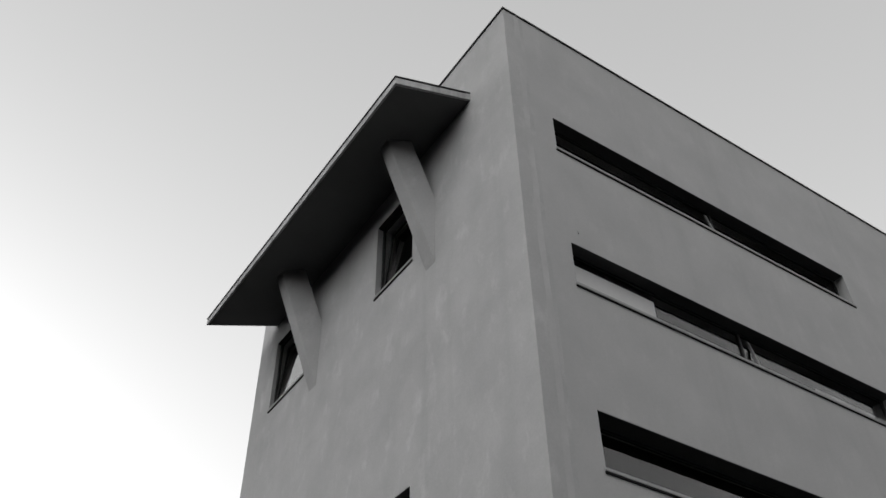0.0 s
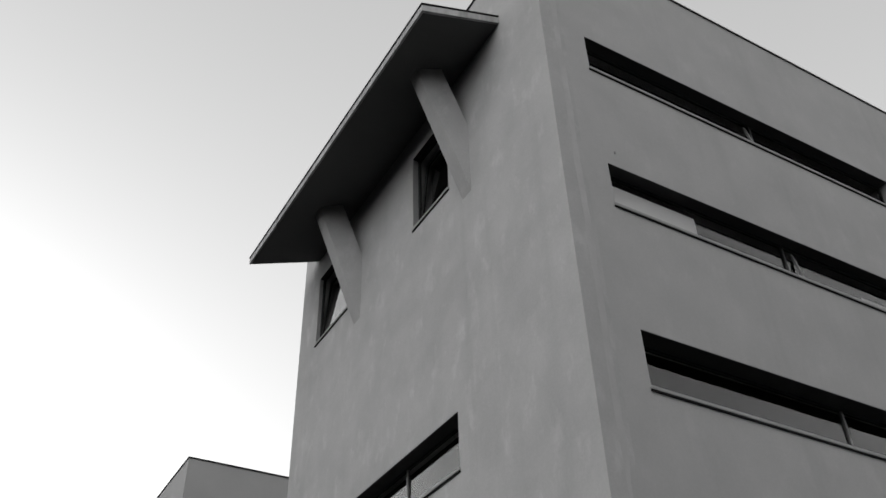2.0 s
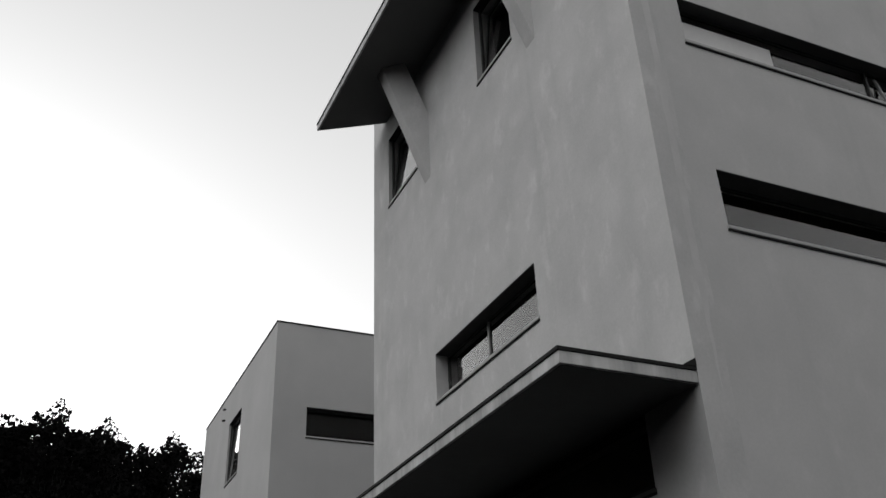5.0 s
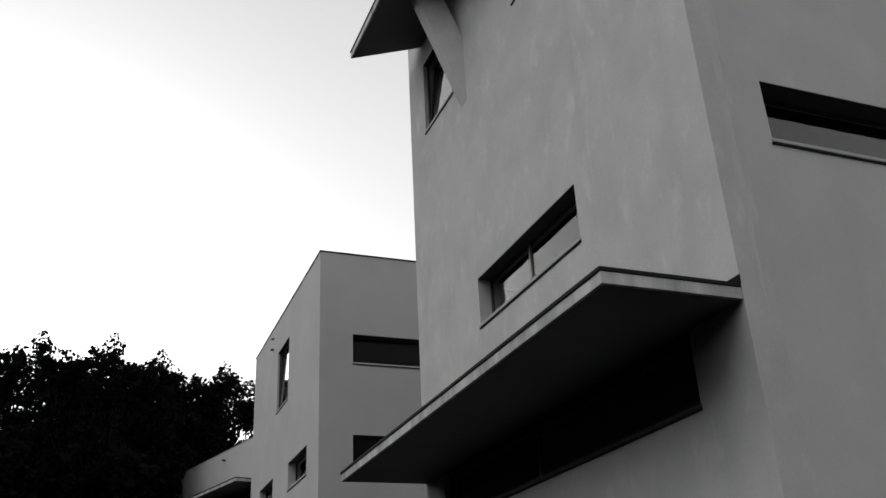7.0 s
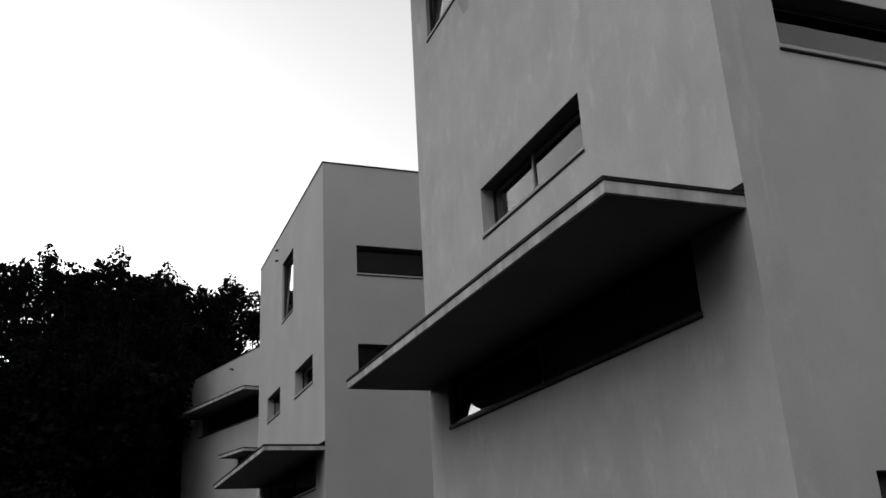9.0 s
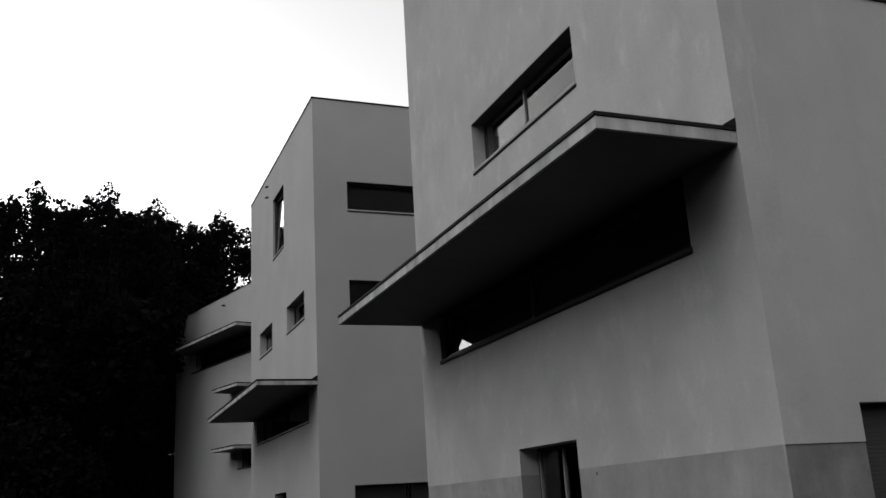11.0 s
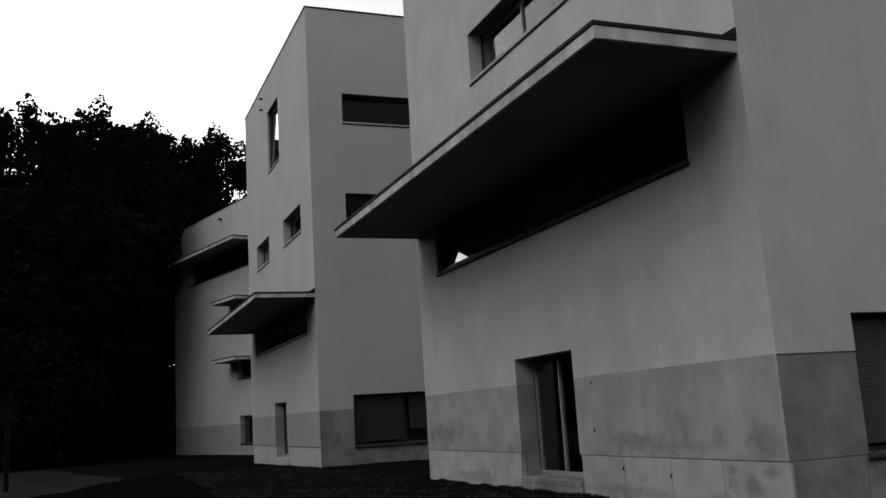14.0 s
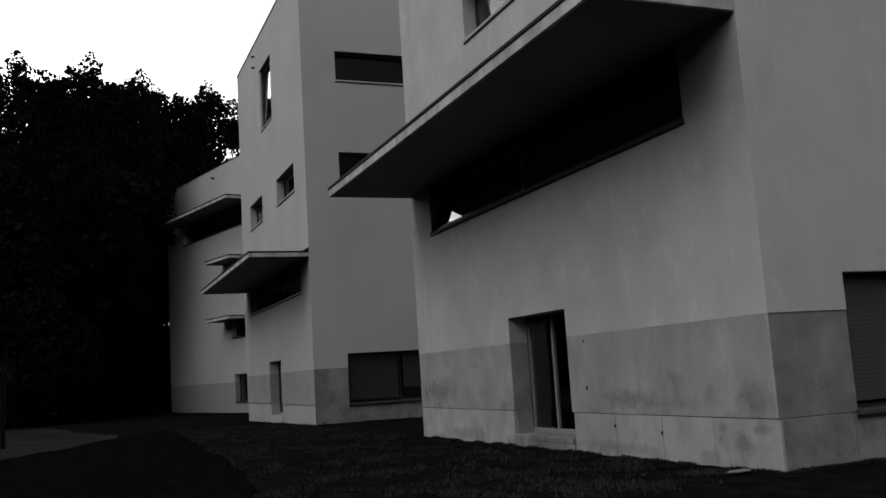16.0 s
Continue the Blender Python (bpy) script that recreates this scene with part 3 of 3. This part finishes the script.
# a paved lane and a dark strip of ground between it and the lawn
def sheet(name, rows, material, lift, cols=8):
    """A thin slab over the ground: rows of (y, left x, right x)."""
    bm = bmesh.new()
    ys = [r[0] for r in rows]
    vv = []
    n = max(2, round((ys[-1] - ys[0]) / 0.8))
    for i in range(n + 1):
        y = ys[0] + (ys[-1] - ys[0]) * i / n
        x0, x1 = np.interp(y, ys, [r[1] for r in rows]), np.interp(y, ys, [r[2] for r in rows])
        x0, x1 = x0 + 0.3 * noise.noise(Vector((1, y * 0.9, 0))), x1 + 0.3 * noise.noise(Vector((8, y * 0.9, 0)))
        vv.append([bm.verts.new((x, y, height(x, y) + lift)) for x in [x0 + (x1 - x0) * k / cols for k in range(cols + 1)]])
    for A, B in zip(vv[:-1], vv[1:]):
        for k in range(cols):
            bm.faces.new([A[k], A[k + 1], B[k + 1], B[k]])
    r = bmesh.ops.extrude_face_region(bm, geom=bm.faces[:])
    bmesh.ops.translate(bm, verts=[g for g in r["geom"] if isinstance(g, bmesh.types.BMVert)], vec=(0, 0, -0.15))
    return part(name, bm, material)


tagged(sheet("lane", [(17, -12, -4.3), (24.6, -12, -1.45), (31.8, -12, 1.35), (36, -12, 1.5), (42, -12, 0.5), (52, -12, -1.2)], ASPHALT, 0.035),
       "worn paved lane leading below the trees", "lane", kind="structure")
tagged(sheet("planting_bed", [(9, -9, 1.7), (12, -7, 2.14), (16.6, -4.2, 2.55), (24.6, -1.3, 2.85), (31.8, 1.5, 3.1), (36.5, 2.9, 3.25)], DARK_GROUND, 0.05),
       "dark strip of ground between lane and lawn", "bed", kind="structure")

# ---------------- grass and leaf litter ----------------
rng = np.random.default_rng(5)
gverts, gfaces = [], []
for k in range(15000):
    y = 8.2 + 28 * rng.random() ** 1.7
    x = -2.5 + y * -0.07 + rng.random() * (9.6 + y * 0.07) if y < 30 else -1 + rng.random() * 12
    edge = np.interp(y, (12, 16.6, 37), (2.14, 2.55, 3.3)) + 0.5 * noise.noise(Vector((1.0, y * 0.8, 4.0)))
    if x < edge - 0.5 * rng.random() ** 2:
        continue
    if 0.5 * noise.noise(Vector((x * 0.7, y * 0.7, 7.0))) + noise.noise(Vector((x * 2.4, y * 1.6, 2.0))) < rng.random() * 0.25 - 0.08:
        continue
    # a tuft of short leaning blades
    tall_ = 0.03 + 0.05 * rng.random()
    for _ in range(10):
        bx, by = x + rng.normal(0, 0.05), y + rng.normal(0, 0.05)
        if bx > XL - 0.03 and (YS - 0.02 < by < YN + 0.02 or by > Y2 - 0.02):
            continue
        z = height(bx, by)
        a = rng.random() * 6.283
        dx, dy = math.cos(a) * 0.012, math.sin(a) * 0.012
        lx, ly = (rng.random(2) - 0.5) * 0.1
        i = len(gverts)
        gverts += [(bx - dx, by - dy, z - 0.01), (bx + dx, by + dy, z - 0.01), (bx + lx, by + ly, z + tall_ * (0.5 + 0.7 * rng.random()))]
        gfaces.append((i, i + 1, i + 2))
for k in range(5200):
    q = rng.random()
    if k % 3:
        x, y = XL - 0.02 - 0.1 * rng.random() ** 2, YS - 0.1 + q * (YN - YS)
        if noise.noise(Vector((0, y * 1.3, 9.0))) < -0.1:
            continue
    else:
        x, y = XL + q * 3.0, YS - 0.02 - 0.12 * rng.random() ** 2
    z = height(x, y)
    hgt = (0.02 + 0.045 * rng.random()) * (0.6 + 0.8 * abs(noise.noise(Vector((x, y * 0.8, 1.0)))))
    a = rng.random() * 6.283
    dx, dy = math.cos(a) * 0.012, math.sin(a) * 0.012
    lx, ly = (rng.random(2) - 0.5) * 0.08
    i = len(gverts)
    gverts += [(x - dx, y - dy, z - 0.01), (x + dx, y + dy, z - 0.01), (x + min(lx, 0) if k % 3 else x + lx, y + ly if k % 3 else y - abs(ly), z + hgt)]
    gfaces.append((i, i + 1, i + 2))
me = bpy.data.meshes.new("grass")
me.from_pydata(gverts, [], gfaces)
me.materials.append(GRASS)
tagged(new("grass", me), "short dark grass blades on the lawn", "grass", kind="stuff")

bm = bmesh.new()
bmesh.ops.create_icosphere(bm, subdivisions=2, radius=1.0)
for v_ in bm.verts:
    v_.co = Vector((v_.co.x * 0.17, v_.co.y * 0.08, max(v_.co.z, -0.5) * 0.02)) * (1 + 0.2 * noise.noise(v_.co * 2))
bmesh.ops.rotate(bm, verts=bm.verts, matrix=Matrix.Rotation(radians(6), 3, "Z"))
bmesh.ops.translate(bm, verts=bm.verts, vec=(6.95, 8.62, height(6.95, 8.62) + 0.035))
tagged(part("flat_stone", bm, STONE), "flat pale stone lying in the grass", "stone")


# ---------------- trees ----------------
def tree(seed, tall, spread, leaves, leaf, shell):
    """A broad-leaved tree: tapered trunk, forking limbs, a crown of small leaf quads in uneven clumps."""
    rg = np.random.default_rng(seed)
    t = thing("tree", (0, 0, 0), "tall dark broad-leaved tree with ragged crown", "tree", "trees behind the lawn")
    bm = bmesh.new()

    def limb(p, q, r0, r1, seg=5):
        d = (q - p).normalized()
        s = d.orthogonal().normalized()
        c = d.cross(s)
        rings = []
        for i in range(seg + 1):
            f = i / seg
            m_ = p.lerp(q, f) + Vector(rg.normal(0, 0.03, 3)) * (q - p).length * (0.5 if 0 < i < seg else 0)
            rr = r0 + (r1 - r0) * f
            rings.append([bm.verts.new(m_ + (s * math.cos(g) + c * math.sin(g)) * rr) for g in [k * 6.2832 / 7 for k in range(7)]])
        for A_, B_ in zip(rings[:-1], rings[1:]):
            for k in range(7):
                bm.faces.new([A_[k], A_[(k + 1) % 7], B_[(k + 1) % 7], B_[k]])

    fork = Vector((0, 0, tall * 0.28))
    limb(Vector((0, 0, -0.4)), fork, tall * 0.022, tall * 0.016)
    mid, axes_ = Vector((0, 0, tall * 0.57)), Vector((spread, spread, tall * 0.41))

    def inside(a, up, rad):
        flat = math.sqrt(1 - up * up)
        return mid + Vector((math.cos(a) * flat * axes_.x, math.sin(a) * flat * axes_.y, up * axes_.z)) * rad

    for k in range(11):
        a, up = k * 2.4 + rg.random(), -0.35 + 1.25 * rg.random()
        q = inside(a, up, 0.5 + 0.25 * rg.random())
        limb(fork, q, tall * 0.011, tall * 0.003)
        for _ in range(5):
            w_ = inside(a + rg.normal(0, 0.5), min(max(up + rg.normal(0, 0.3), -0.7), 0.97), 0.72 + 0.2 * rg.random())
            limb(fork.lerp(q, 0.55 + 0.4 * rg.random()), w_, tall * 0.004, tall * 0.001, 3)
    part("trunk", bm, BARK, t, "dark bark trunk and limbs")
    # clumps on the crown's shell, each with smaller sprays that stand out of it, and large ones in the lower middle
    cl = []
    for k in range(shell):
        up = 1 - 1.75 * (k + 0.5) / shell
        lump = 0.93 + 0.12 * noise.noise(Vector((math.cos(k * 2.4) * 1.6, math.sin(k * 2.4) * 1.6, up * 2.5 + seed)))
        lump -= 0.25 * max(0.0, up - 0.8)
        c_ = np.array(inside(k * 2.4 + rg.normal(0, 0.25), up, lump * (1 - 0.3 * rg.random() ** 2)))
        r_ = tall * (0.026 + 0.03 * rg.random())
        cl.append((c_, r_, 1.0))
        for _ in range(3):
            d_ = rg.normal(0, 1, 3) + (0, 0, 0.8)
            cl.append((c_ + d_ / np.linalg.norm(d_) * r_ * (0.85 + 0.35 * rg.random()), r_ * (0.25 + 0.3 * rg.random()), 1.0))
    for _ in range(110):
        c_ = np.array(inside(rg.random() * 6.283, -0.8 + 0.85 * rg.random(), 0.8 * math.sqrt(rg.random())))
        cl.append((c_, tall * 0.075, 2.2))
    w_ = np.array([c[1] ** 2 / c[2] for c in cl])
    pick = rg.choice(len(cl), leaves, p=w_ / w_.sum())
    cen = np.array([c[0] for c in cl])[pick]
    rad = np.array([c[1] for c in cl])[pick]
    off = rg.normal(0, 1, (leaves, 3))
    off /= np.linalg.norm(off, axis=1)[:, None]
    off *= (rg.random(leaves) ** 0.45 * rad)[:, None]
    off[:, 2] *= 0.85
    pos = cen + off
    pos[:, 2] = np.clip(pos[:, 2], 0.4, None)
    u_ = rg.normal(0, 1, (leaves, 3))
    u_ /= np.linalg.norm(u_, axis=1)[:, None]
    h_ = rg.normal(0, 1, (leaves, 3))
    v2 = np.cross(u_, h_)
    v2 /= np.linalg.norm(v2, axis=1)[:, None]
    sz = leaf * (0.6 + 0.8 * rg.random(leaves)) * np.array([c[2] for c in cl])[pick]
    sz = sz[:, None]
    corner = np.stack([pos - u_ * sz, pos + v2 * sz * 0.85, pos + u_ * sz, pos - v2 * sz * 0.85], 1).reshape(-1, 3)
    me_ = bpy.data.meshes.new("crown")
    me_.from_pydata(corner.tolist(), [], [(4 * i, 4 * i + 1, 4 * i + 2, 4 * i + 3) for i in range(leaves)])
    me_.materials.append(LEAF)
    cr = new("crown", me_)
    cr.parent = t
    tagged(cr, "dense dark ragged foliage")
    return t


kinds = [tree(11, 17.0, 5.6, 80000, 0.085, 190), tree(23, 17.0, 4.0, 74000, 0.085, 150), tree(37, 17.0, 5.2, 95000, 0.085, 220)]
# the trees at x -12 and -44 are unseen, added as mass further left
spots = [(-12.0, 80.0, 1.12, 0), (-3.6, 76.0, 1.69, 1), (2.5, 81.0, 1.4, 2), (0.6, 63.0, 1.41, 1), (5.3, 77.0, 1.66, 1),
         (11.6, 78.0, 1.62, 1), (-5.8, 67.0, 1.05, 0), (-44.0, 84.0, 1.5, 0)]
for n_, (x, y, sc, k) in enumerate(spots):
    m = Matrix.Translation((x, y, height(x, y))) @ Matrix.Rotation(n_ * 1.9, 4, "Z") @ Matrix.Scale(sc, 4)
    if n_ < 3:
        kinds[k].matrix_basis = m
    else:
        copy_thing(kinds[k], m @ Matrix.Scale(1 / kinds[k].scale[0], 4))


# dark undergrowth below the trees, and an added, unseen leaf screen west and south
def leaf_mass(name, label, centres, count, leaf, seed):
    rg = np.random.default_rng(seed)
    cen = np.array([c[:3] for c in centres])
    rad = np.array([c[3] for c in centres])
    pick = rg.choice(len(cen), count, p=rad ** 2 / (rad ** 2).sum())
    off = rg.normal(0, 1, (count, 3))
    off /= np.linalg.norm(off, axis=1)[:, None]
    pos = cen[pick] + off * (rg.random(count) ** 0.4 * rad[pick])[:, None]
    pos[:, 2] = np.abs(pos[:, 2])
    u_ = rg.normal(0, 1, (count, 3))
    u_ /= np.linalg.norm(u_, axis=1)[:, None]
    v2 = np.cross(u_, rg.normal(0, 1, (count, 3)))
    v2 /= np.linalg.norm(v2, axis=1)[:, None]
    sz = leaf * (0.6 + 0.8 * rg.random(count))[:, None]
    corner = np.stack([pos - u_ * sz, pos + v2 * sz * 0.6, pos + u_ * sz, pos - v2 * sz * 0.6], 1).reshape(-1, 3)
    me_ = bpy.data.meshes.new(name)
    me_.from_pydata(corner.tolist(), [], [(4 * i, 4 * i + 1, 4 * i + 2, 4 * i + 3) for i in range(count)])
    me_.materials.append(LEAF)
    return tagged(new(name, me_), label, "shrubs", kind="stuff")


rg_ = np.random.default_rng(8)
under = [(x, 57 + 7 * rg_.random() + (6 if x > 0 else 0), 0.5 + 6.5 * rg_.random(), 1.6 + 1.2 * rg_.random()) for x in np.linspace(-20, 4.2, 120)]
under += [(3.6 + 2.8 * rg_.random(), 71 + 4 * rg_.random(), 0.5 + 5 * rg_.random(), 1.5 + rg_.random()) for _ in range(14)]
under += [(2.5 + 5 * rg_.random(), 76 + 5 * rg_.random(), 0.5 + 6 * rg_.random(), 2.2 + rg_.random()) for _ in range(16)]
leaf_mass("undergrowth", "dense dark undergrowth below the trees", under, 140000, 0.2, 3)
# unseen leaves, added to cut low sky light and darken reflections
west = [(-95 + 10 * rg_.random(), y, 2 + 35 * rg_.random(), 5.0 + 2 * rg_.random()) for y in np.linspace(-150, 160, 520)]
west += [(x, -78 + 8 * rg_.random(), 2 + 24 * rg_.random(), 4.5 + 2 * rg_.random()) for x in np.linspace(-90, 90, 240)]
west += [(-90 + 65 * f + 6 * rg_.random(), 160 + 45 * f, 2 + 34 * rg_.random(), 5.0 + 2 * rg_.random()) for f in np.linspace(0, 0.4, 55)]
leaf_mass("wood", "unseen screen of leaves added to block the low sky", west, 210000, 1.4, 4)

# ---------------- warning sign ----------------
sx, sy = -1.95, 30.5
sign = thing("road_sign", (sx, sy, height(sx, sy)), "dark square warning sign with pale triangle on post", "sign")
FG = Face((sx, sy), (1, 0), (0, 1))
bm = bmesh.new()
bmesh.ops.create_cone(bm, cap_ends=True, segments=12, radius1=0.07, radius2=0.07, depth=2.4)
bmesh.ops.translate(bm, verts=bm.verts, vec=(sx, sy + 0.04, 1.1))
part("post", bm, POST, sign)
part("plate", one(FG, -0.36, 0.36, 1.85, 2.57, -0.01, 0.01, 0.004), SIGN_FACE, sign)
bm = bmesh.new()
tri = [(-0.27, 1.95), (0.27, 1.95), (0.0, 2.43)]
inn = [(-0.15, 2.02), (0.15, 2.02), (0.0, 2.29)]
ring = []
for d in (-0.016, -0.011):
    ring.append([[bm.verts.new(FG.p(a, z, d)) for a, z in c] for c in (tri, inn)])
for i in range(3):
    j = (i + 1) % 3
    for q in range(2):
        bm.faces.new([ring[q][0][i], ring[q][0][j], ring[q][1][j], ring[q][1][i]])
    for q in range(2):
        bm.faces.new([ring[0][q][i], ring[0][q][j], ring[1][q][j], ring[1][q][i]])
part("triangle", bm, SIGN_MARK, sign, "pale warning triangle")

# ---------------- base slabs of the near tower ----------------
cuts = [YS, 9.58, 10.68, 11.84, DOOR[0] - 0.04]
for c in (cuts, [DOOR[1] + 0.04, 16.45, 17.58, 18.8, YN]):
    for a, e in zip(c[:-1], c[1:]):
        part("base_slab", one(FL, a + 0.003, e - 0.003, -0.35, BASE, 0.004 + 0.006 * random.random(), 0.05, 0.006), SLAB, tower)
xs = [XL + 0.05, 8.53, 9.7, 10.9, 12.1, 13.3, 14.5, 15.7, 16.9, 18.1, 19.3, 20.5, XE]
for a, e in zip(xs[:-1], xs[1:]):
    part("base_slab", one(FS, a + 0.003, e - 0.003, -0.35, BASE, 0.004 + 0.006 * random.random(), 0.05, 0.006), CONCRETE_DARK, tower)
